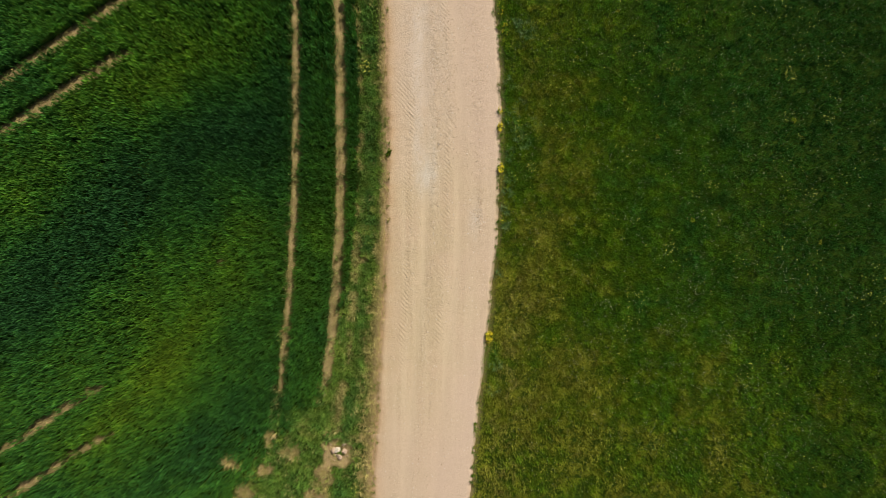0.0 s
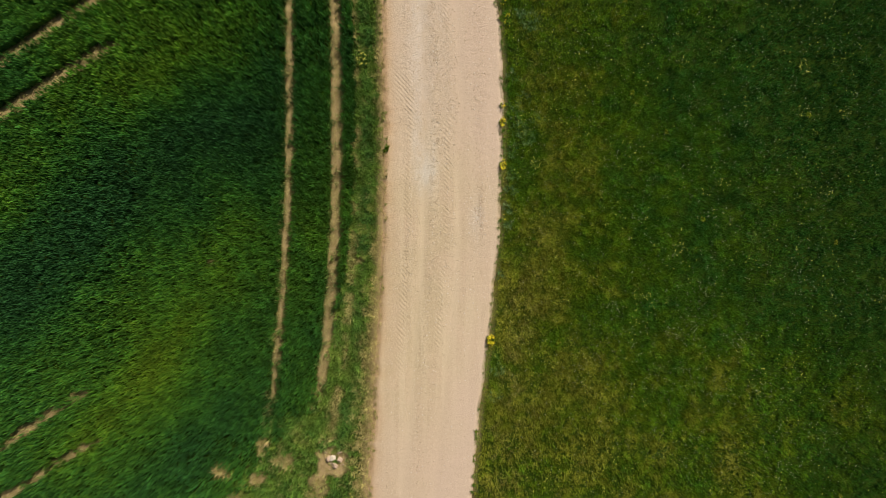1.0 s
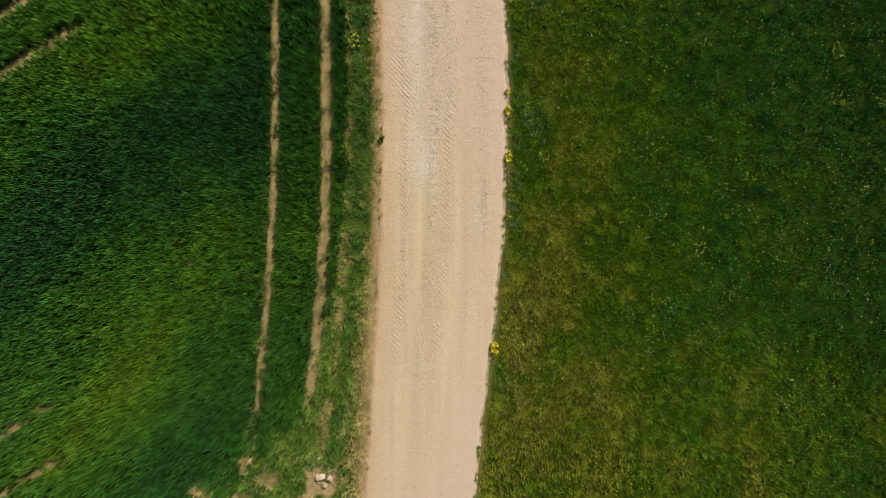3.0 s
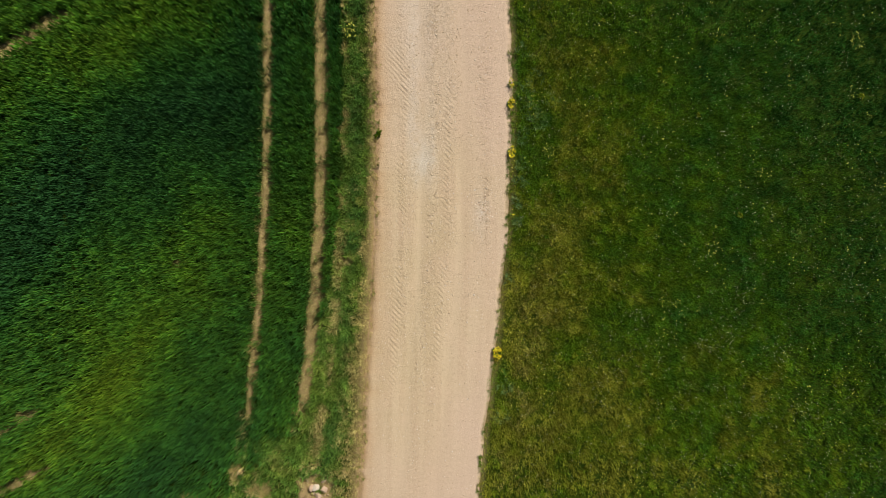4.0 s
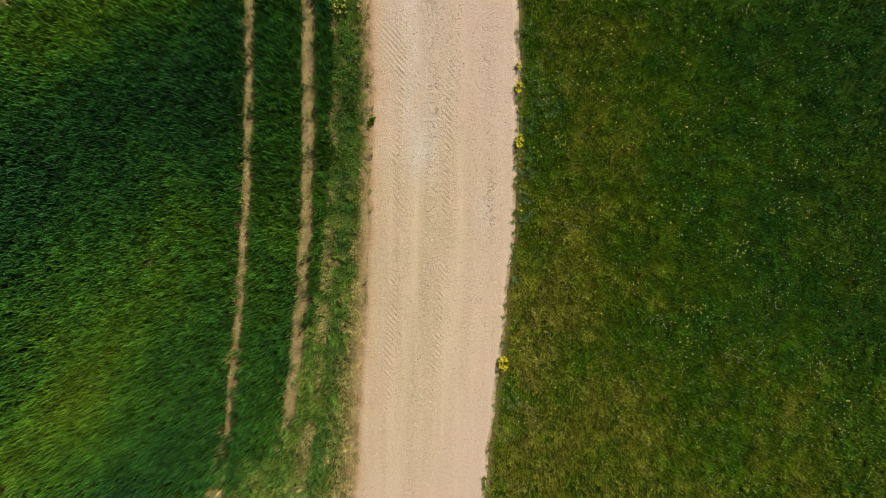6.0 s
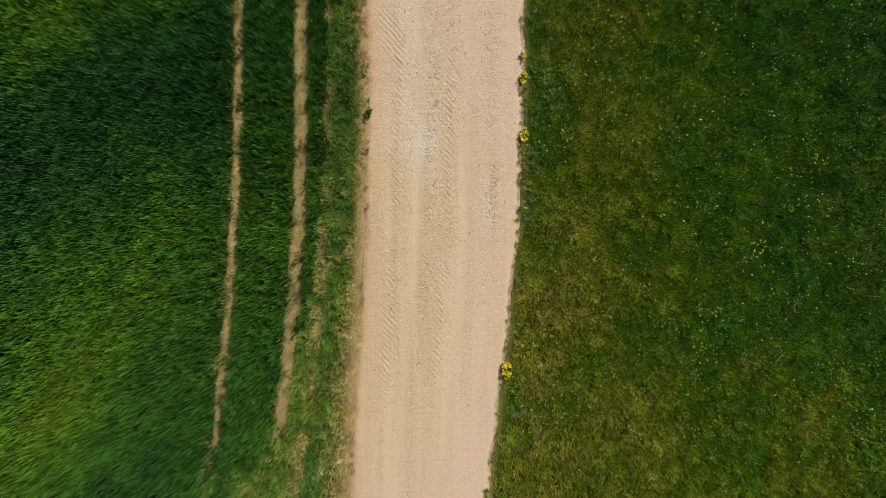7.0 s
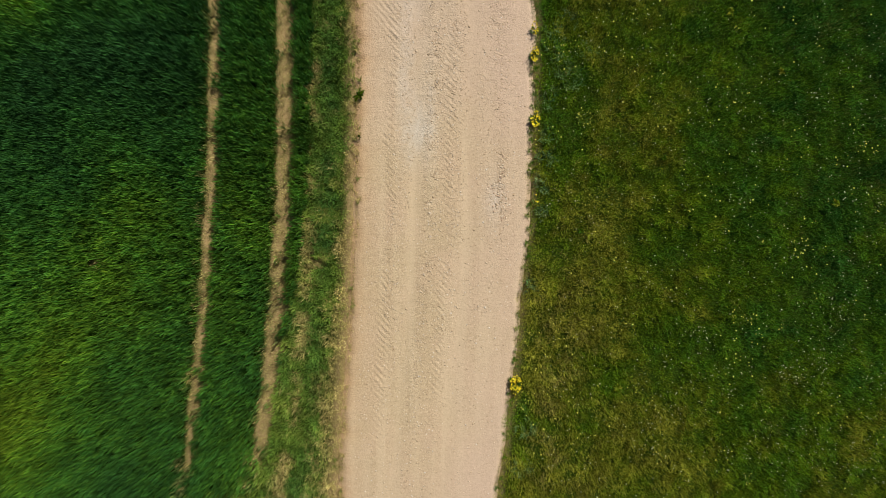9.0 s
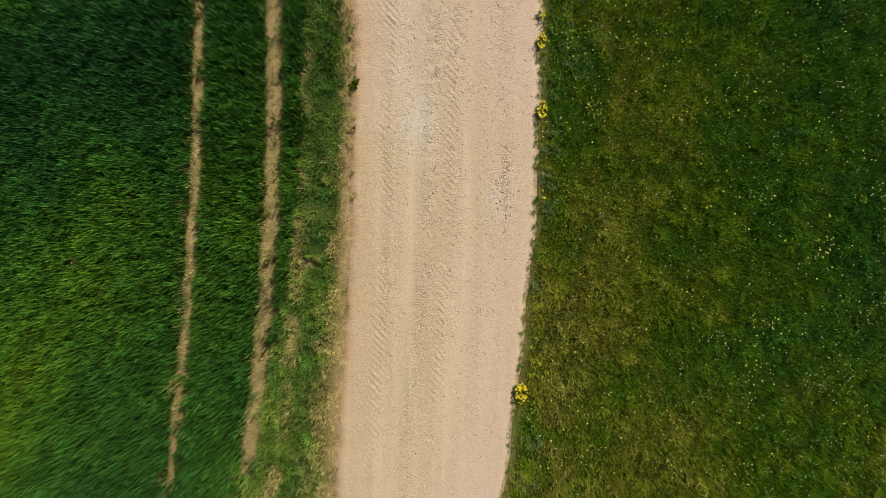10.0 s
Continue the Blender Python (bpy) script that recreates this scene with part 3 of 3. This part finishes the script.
fx, fy = np.concatenate(fx), np.concatenate(fy)
ok = fx > road_right(fy) + 0.3
fx, fy = fx[ok], fy[ok]
v, f = head_arrays(np.stack([fx, fy, rng.uniform(0.18, 0.27, len(fx))], 1), 0.0122 * rng.uniform(0.6, 1.3, len(fx)))
stuff("white_meadow_flowers", [(v, f, {})], WHITE, "tiny white flower heads sprinkled through the meadow", "flowers")
v, f = sow(6500, lambda x, y: 0.46 + 0.35 * blob(x, y, 6, -4, 4, 7), 121, 0.0178, 1.5)
stuff("yellow_meadow_flowers", [(v, f, {})], LEMON, "small yellow flower heads sprinkled through the meadow", "flowers")


def small_mesh(name, v, f, mat, tone=0.0, dry=0.0, pale=1.0):
    return raw_mesh(name, v, f, mat, {"tone": np.full(len(v), tone), "dry": np.full(len(v), dry), "pale": np.full(len(v), pale)})


def ray_head(name, mat, petals=10):
    """A daisy-like head 1 unit wide: separate pointed petals round a domed disc."""
    v, f = [], []
    for k in range(petals):
        a, w = 2 * np.pi * k / petals, np.pi / petals * 0.8
        o = len(v)
        v += [(0.15 * math.cos(a - w), 0.15 * math.sin(a - w), 0), (0.15 * math.cos(a + w), 0.15 * math.sin(a + w), 0),
              (0.40 * math.cos(a + w), 0.40 * math.sin(a + w), 0.07), (0.40 * math.cos(a - w), 0.40 * math.sin(a - w), 0.07), (0.55 * math.cos(a), 0.55 * math.sin(a), 0.02)]
        f += [(o, o + 1, o + 2), (o, o + 2, o + 3), (o + 3, o + 2, o + 4)]
    o = len(v)
    v += [(0.2 * math.cos(q), 0.2 * math.sin(q), 0.02) for q in np.linspace(0, 2 * np.pi, 8, endpoint=False)] + [(0, 0, 0.14)]
    f += [(o + k, o + (k + 1) % 8, o + 8) for k in range(8)]
    return small_mesh(name, np.array(v), np.array(f), mat)


HEAD = ray_head("flower_head", YELLOW)
LEMON_HEAD = ray_head("flower_head", LEMON)


def stem_mesh(foot, top, r=0.004):
    foot, top = np.array(foot), np.array(top)
    ring = np.array([(math.cos(a), math.sin(a), 0) for a in (0, 2.09, 4.19)]) * r
    bend = (foot + top) / 2 + np.array([0, 0, 0.03])
    v = np.concatenate([foot + ring, bend + ring * 0.8, top + ring * 0.6])
    f = [(a + k, a + (k + 1) % 3, a + 3 + (k + 1) % 3) for a in (0, 3) for k in range(3)] + [(a + k, a + 3 + (k + 1) % 3, a + 3 + k) for a in (0, 3) for k in range(3)]
    return small_mesh("stem", v, np.array(f), VERGE, 0.1)


def flowering_plant(name, x, y, heads, half, tall, head_mesh, size, label, category, group="", bushy=2, leaf_tone=-0.2, stretch=1.0):
    base = new(name)
    base.location = (x, y, 0)
    n = max(14, heads * bushy)
    a = rng.random(n) * 6.283
    rr = half * np.sqrt(rng.random(n)) * 0.6
    leaf = blade_arrays(np.stack([rr * np.cos(a), rr * np.sin(a), np.zeros(n)], 1), a, tall * rng.uniform(0.35, 0.8, n), rng.uniform(0.04, 0.10, n), rng.uniform(0.014, 0.028, n),
                        rng.normal(leaf_tone, 0.3, n), np.zeros(n), 0.2)
    part("leaves", raw_mesh("leaves", leaf[0], leaf[1], VERGE, leaf[2]), base)
    for k in range(heads):
        b, q = rng.random() * 6.283, half * math.sqrt(rng.random())
        top = (q * math.cos(b) / stretch, q * math.sin(b) * stretch, tall * rng.uniform(0.8, 1.1))
        st = part("stem", stem_mesh((top[0] * 0.4, top[1] * 0.4, 0), top), base)
        s = size * rng.uniform(0.8, 1.25)
        part("flower_head", head_mesh, st, pose(*top, rng.uniform(-50, 50), rng.uniform(-50, 50), rng.uniform(0, 360)) @ Matrix.Diagonal((s, s * rng.uniform(0.6, 1), s, 1)))
    return tagged(base, label, category, group)


for x, y, heads, half in ((1.84, -3.48, 64, 0.19), (2.3, 3.22, 44, 0.15), (2.27, 4.85, 36, 0.14), (2.27, 5.5, 18, 0.12), (2.45, 8.7, 14, 0.2), (2.3, 9.5, 12, 0.2), (2.33, 1.2, 5, 0.1)):
    flowering_plant("ragwort", x, y, heads, half, 0.24, HEAD, 0.048, "yellow flowering ragwort clump on the edge of the gravel", "wildflower", "ragwort along the track", stretch=1.35)
for x, y, heads, half in ((3.5, 3.28, 22, 0.24), (13.78, 6.9, 28, 0.25), (15.3, 5.2, 14, 0.3), (11.5, 5.6, 9, 0.2), (13.8, 5.3, 12, 0.3), (14.6, 2.2, 10, 0.25), (9.2, 7.1, 9, 0.25), (13.0, 7.6, 9, 0.25), (14.2, 4.5, 7, 0.2), (9.05, 0.03, 14, 0.3), (10.45, 2.6, 9, 0.22), (7.4, -1.7, 8, 0.2), (7.75, -5.8, 9, 0.2), (5.5, -5.2, 14, 0.35), (2.1, -4.0, 10, 0.3)):
    flowering_plant("hawkweed", x, y, heads, half, 0.22, LEMON_HEAD, 0.034, "loose clump of lemon-yellow flowers standing in meadow grass", "wildflower", "yellow clumps in the meadow")
flowering_plant("wild_mustard", -3.03, 7.12, 30, 0.24, 0.5, LEMON_HEAD, 0.05, "bushy yellow-flowered mustard plant in the verge grass", "wildflower", "", 5, -0.9)
flowering_plant("wild_mustard", -3.5, -9.5, 18, 0.25, 0.35, LEMON_HEAD, 0.034, "bushy yellow-flowered mustard plant in the verge grass", "wildflower", "", 5, -0.9)


def broad_weed(x, y, leaves, reach, mat, label, tone=0.0, pale=1.0):
    """A rosette of broad leaves, each leaf a part."""
    base = new("broadleaf_weed")
    base.location = (x, y, 0.05)
    for k in range(leaves):
        a = k * 2.4 + rng.normal(0, 0.2)
        r = reach * rng.uniform(0.6, 1.1)
        lv = [(0, 0, 0.02), (0.35 * r, 0.18 * r, 0.10), (0.7 * r, 0.16 * r, 0.09), (r, 0, 0.04), (0.7 * r, -0.16 * r, 0.09), (0.35 * r, -0.18 * r, 0.10), (0.4 * r, 0, 0.07), (0.75 * r, 0, 0.06)]
        lf = [(0, 6, 1), (1, 6, 2), (2, 6, 7), (2, 7, 3), (7, 4, 3), (6, 4, 7), (6, 5, 4), (0, 5, 6)]
        part("leaf", small_mesh("leaf", np.array(lv), np.array(lf), mat, tone + rng.normal(0, 0.15), 0.0, pale), base, pose(0, 0, 0, rng.uniform(-8, 8), rng.uniform(-10, 5), math.degrees(a)))
    return tagged(base, label, "weed")


broad_weed(-2.17, 3.8, 8, 0.2, MEADOW, "dark green broad-leaved weed rooted in the gravel edge", 0.2, 0.4)
broad_weed(-2.15, 2.75, 5, 0.09, MEADOW, "small dark weed rooted in the gravel edge", 0.3, 0.45)
broad_weed(-3.2, -0.25, 9, 0.2, VERGE, "broad-leaved weed on a worn patch of verge", 0.1)


def grey_herb(x, y, half, n):
    a, q = rng.random(n) * 6.283, half * np.sqrt(rng.random(n))
    v, f, at = tufts(q * np.cos(a), q * np.sin(a), 7, np.full(n, 0.2), 0.9, 0.013, rng.normal(0, 0.6, n), np.zeros(n), droop=0.1)
    ob = new("grey_herb", raw_mesh("grey_herb", v, f, HERB, at))
    ob.location = (x, y, 0)
    return tagged(ob, "grey-green downy herb patch growing in the meadow edge", "weed", "grey herbs", "stuff")


for x, y, half, n in ((2.75, 5.2, 0.35, 15), (2.62, 3.8, 0.3, 13), (3.05, 5.7, 0.35, 14), (2.62, 2.9, 0.28, 12), (2.5, 1.6, 0.22, 14), (2.45, 0.9, 0.22, 14), (3.6, 5.0, 0.3, 16), (2.2, -1.0, 0.2, 12), (2.15, -4.6, 0.25, 16), (2.0, -5.6, 0.25, 16), (2.75, 6.6, 0.3, 16), (3.35, 8.75, 0.4, 45), (2.95, 9.0, 0.15, 14), (2.95, 4.6, 0.3, 26), (3.3, 4.2, 0.28, 22), (2.6, 2.3, 0.25, 20)):
    grey_herb(x, y, half, n)


# ------------------------------------------------------------------ stones
def stone(x, y, z, size, squash, mat, label, name="stone", group="stones on the bare patch", turn=0.0):
    bm = bmesh.new()
    bmesh.ops.create_icosphere(bm, subdivisions=2, radius=0.5)
    off = Vector((rng.uniform(-50, 50), rng.uniform(-50, 50), rng.uniform(-50, 50)))
    for q in bm.verts:
        q.co *= 1 + 0.45 * noise.noise(q.co * 2.2 + off) + 0.15 * noise.noise(q.co * 6 + off)
    for k in range(13):
        d = Vector(rng.normal(0, 1, 3)).normalized()
        for q in bm.verts:
            over = q.co.dot(d) - 0.24
            if over > 0:
                q.co -= d * over
    for q in bm.verts:
        q.co.z = max(q.co.z, -0.3)
    me = bpy.data.meshes.new("stone")
    bm.to_mesh(me)
    bm.free()
    me.materials.append(mat)
    ob = new(name, me)
    ob.matrix_basis = pose(x, y, z, 0, 0, turn) @ Matrix.Diagonal((size, size * squash, size * 0.7, 1))
    return tagged(ob, label, "stone", group)


stone(-4.16, -7.99, 0.13, 0.36, 0.85, PALE_ROCK, "whitish angular field stone on bare earth", turn=20)
stone(-4.38, -8.05, 0.10, 0.30, 0.8, ROCK, "tan field stone leaning on its neighbours", turn=70)
stone(-3.93, -8.06, 0.10, 0.42, 0.75, ROCK, "broad tan field stone on bare earth", turn=120)
stone(-4.10, -8.27, 0.09, 0.38, 0.7, ROCK, "pinkish field stone on bare earth", turn=150)
stone(-3.97, -7.80, 0.07, 0.24, 0.8, ROCK, "small pinkish field stone on bare earth", turn=10)
stone(-4.27, -8.22, 0.04, 0.16, 0.8, ROCK, "small tan field stone on bare earth", turn=220)
for k in range(16):
    a, q = rng.random() * 6.283, rng.uniform(0.3, 0.6)
    stone(-4.12 + q * math.cos(a), -8.02 + 0.8 * q * math.sin(a), 0.02, rng.uniform(0.05, 0.12), rng.uniform(0.7, 1), ROCK, "small tan stone half sunk in bare earth", "stone", "stones on the bare patch", rng.uniform(0, 360))
for k in range(26):
    y = rng.uniform(-9.5, 9.5)
    side = rng.random() < 0.65
    x = float(road_left(np.array([y]))[0]) + rng.uniform(0.02, 0.3) if side else float(road_right(np.array([y]))[0]) - rng.uniform(0.02, 0.3)
    stone(x, y, 0.03, rng.uniform(0.03, 0.06), rng.uniform(0.7, 1), PALE_ROCK if rng.random() < 0.4 else ROCK, "loose stone lying on the margin of the track", "loose_stone", "loose stones along the track", rng.uniform(0, 360))

for k in range(60):      # coarse stones left where the track's surface has broken up
    x, y = (rng.normal(1.5, 0.05), rng.uniform(0.6, 2.55)) if k < 38 else (rng.normal(1.22, 0.1), rng.uniform(0.3, 1.7))
    stone(x, y, 0.08, rng.uniform(0.04, 0.09), rng.uniform(0.7, 1), PALE_ROCK if rng.random() < 0.35 else ROCK, "coarse stone standing out of the broken gravel surface", "loose_stone", "coarse stones in the worn track", rng.uniform(0, 360))

# ------------------------------------------------------------------ single tufts that lean over the track's edges
TUFTS = []
for k in range(6):
    n = 40
    a = rng.random(n) * 6.283
    hh = rng.uniform(0.06, 0.16, n)
    v, f, at = blade_arrays(np.stack([rng.normal(0, 0.025, n), rng.normal(0, 0.025, n), np.zeros(n)], 1), a, hh, hh * rng.uniform(0.4, 1.2, n), rng.uniform(0.009, 0.016, n),
                            rng.normal(-0.3 + 0.15 * k, 0.25, n), (rng.random(n) < (0.08, 0.1, 0.15, 0.3, 0.6, 0.85)[k]).astype(float), 0.2, 1.15)
    TUFTS.append(raw_mesh("grass_tuft", v, f, MEADOW if k < 3 else VERGE, at))
for k in range(150):
    y = rng.uniform(-11, 11)
    right_side = rng.random() < 0.6
    x = float(road_right(np.array([y]))[0]) + rng.uniform(-0.03, 0.12) if right_side else float(road_left(np.array([y]))[0]) + rng.uniform(-0.2, 0.1)
    pick = int(rng.integers(0, 4)) if right_side else int(rng.integers(3, 6))
    ob = new("grass_tuft", TUFTS[pick])
    s = rng.uniform(0.4, 0.85)
    ob.matrix_basis = pose(x, y, 0.03, 0, 0, rng.uniform(0, 360)) @ Matrix.Diagonal((s, s, s, 1))
    tagged(ob, "green grass tuft leaning over the gravel edge" if pick < 3 else "half-dry straw-coloured grass tuft at the gravel edge", "grass tuft", "tufts along the track")

# ------------------------------------------------------------------ bushy clumps in the verge
CLUMPS = []
for k in range(4):
    n = 130
    a = rng.random(n) * 6.283
    q = 0.12 * np.sqrt(rng.random(n))
    hh = rng.uniform(0.16, 0.32, n)
    v, f, at = blade_arrays(np.stack([q * np.cos(a), q * np.sin(a), np.zeros(n)], 1), rng.random(n) * 6.283, hh, hh * rng.uniform(0.3, 0.9, n), rng.uniform(0.010, 0.018, n),
                            rng.normal((0.1, 0.4, 0.75, -0.3)[k], 0.2, n), (rng.random(n) < 0.05).astype(float), 0.2, 1.1)
    CLUMPS.append(raw_mesh("grass_clump", v, f, VERGE, at))
LOOKS = ("bushy green grass clump in the rough verge", "bushy light green grass clump in the rough verge", "bushy yellow-green clump beside a worn patch", "dark green grass clump in the rough verge")
n = 150
a, q, hh = rng.random(n) * 6.283, 0.13 * np.sqrt(rng.random(n)), rng.uniform(0.16, 0.36, n)
v, f, at = blade_arrays(np.stack([q * np.cos(a), q * np.sin(a), np.zeros(n)], 1), rng.random(n) * 6.283, hh, hh * rng.uniform(0.3, 1.0, n), rng.uniform(0.009, 0.016, n),
                        rng.normal(0.8, 0.2, n), (rng.random(n) < 0.88).astype(float), 0.25, 1.25)
TUSSOCK = raw_mesh("dry_tussock", v, f, VERGE, at)
for x, y, s in ((-8.5, -8.4, 1.2), (-8.25, -8.7, 0.8), (-7.85, -9.7, 1.2), (-8.15, -10.0, 1.0), (-6.95, -7.35, 0.9), (-6.88, -7.75, 0.8), (-6.3, -8.05, 1.0), (-5.9, -8.2, 1.1), (-6.0, -7.85, 0.7), (-4.75, -8.9, 1.0), (-4.95, -9.4, 1.1),
                (-7.1, -8.85, 1.0), (-5.2, -9.9, 1.0), (-5.05, -6.0, 0.8), (-5.0, -5.4, 0.7), (-4.6, -7.3, 0.8), (-3.6, -6.5, 0.8), (-3.2, -7.4, 0.8), (-3.35, -5.3, 0.7), (-3.3, -9.0, 0.9)):
    ob = new("dry_tussock", TUSSOCK)
    ob.matrix_basis = pose(x, y, 0.0, 0, 0, rng.uniform(0, 360)) @ Matrix.Diagonal((s, s, s, 1))
    tagged(ob, "straw-coloured dry grass tussock in the rough corner", "grass clump", "dry tussocks")
spots = [(-3.1, 0.75, 2, 1.25), (-3.02, -0.2, 2, 1.0), (-3.0, 0.3, 1, 0.9), (-2.75, 1.6, 2, 0.9), (-2.9, -1.4, 1, 1.1), (-3.5, -4.9, 2, 1.0), (-4.4, -6.9, 2, 1.1), (-5.3, -7.4, 2, 1.0)]
for k in range(34):
    y = rng.uniform(-9, 8.5)
    x = float(curve(y, RUT_B, -5.8, 9.9)) + rng.uniform(0.9, 1.55)
    spots.append((x, y, int(rng.integers(0, 4)), rng.uniform(0.6, 1.0)))
for x, y, pick, s in spots:
    ob = new("grass_clump", CLUMPS[pick])
    ob.matrix_basis = pose(x, y, 0.0, 0, 0, rng.uniform(0, 360)) @ Matrix.Diagonal((s, s, s, 1))
    tagged(ob, LOOKS[pick], "grass clump", "grass clumps in the verge")

# ------------------------------------------------------------------ single meadow plants
for k in range(60):
    x, y = rng.uniform(2.8, 15), rng.uniform(-9.5, 9.5)
    flowering_plant("hawkweed", x, y, int(rng.integers(1, 4)), 0.08, 0.22, LEMON_HEAD, 0.038, "single lemon-yellow flower plant standing in meadow grass", "wildflower", "single yellow flowers in the meadow")
ROSETTES = [broad_weed(rng.uniform(3, 12), rng.uniform(-8, 8), int(rng.integers(6, 10)), rng.uniform(0.10, 0.16), MEADOW, "light green leaf rosette among the meadow grass", 0.3 * k) for k in range(4)]
for ob in ROSETTES:
    ob.location.z = 0.1
    tagged(ob, group="leaf rosettes in the meadow")
for k in range(24):
    x, y = rng.uniform(2.6, 16), rng.uniform(-9.6, 9.6)
    copy_thing(ROSETTES[k % 4], pose(x, y, 0.1, 0, 0, rng.uniform(0, 360)))
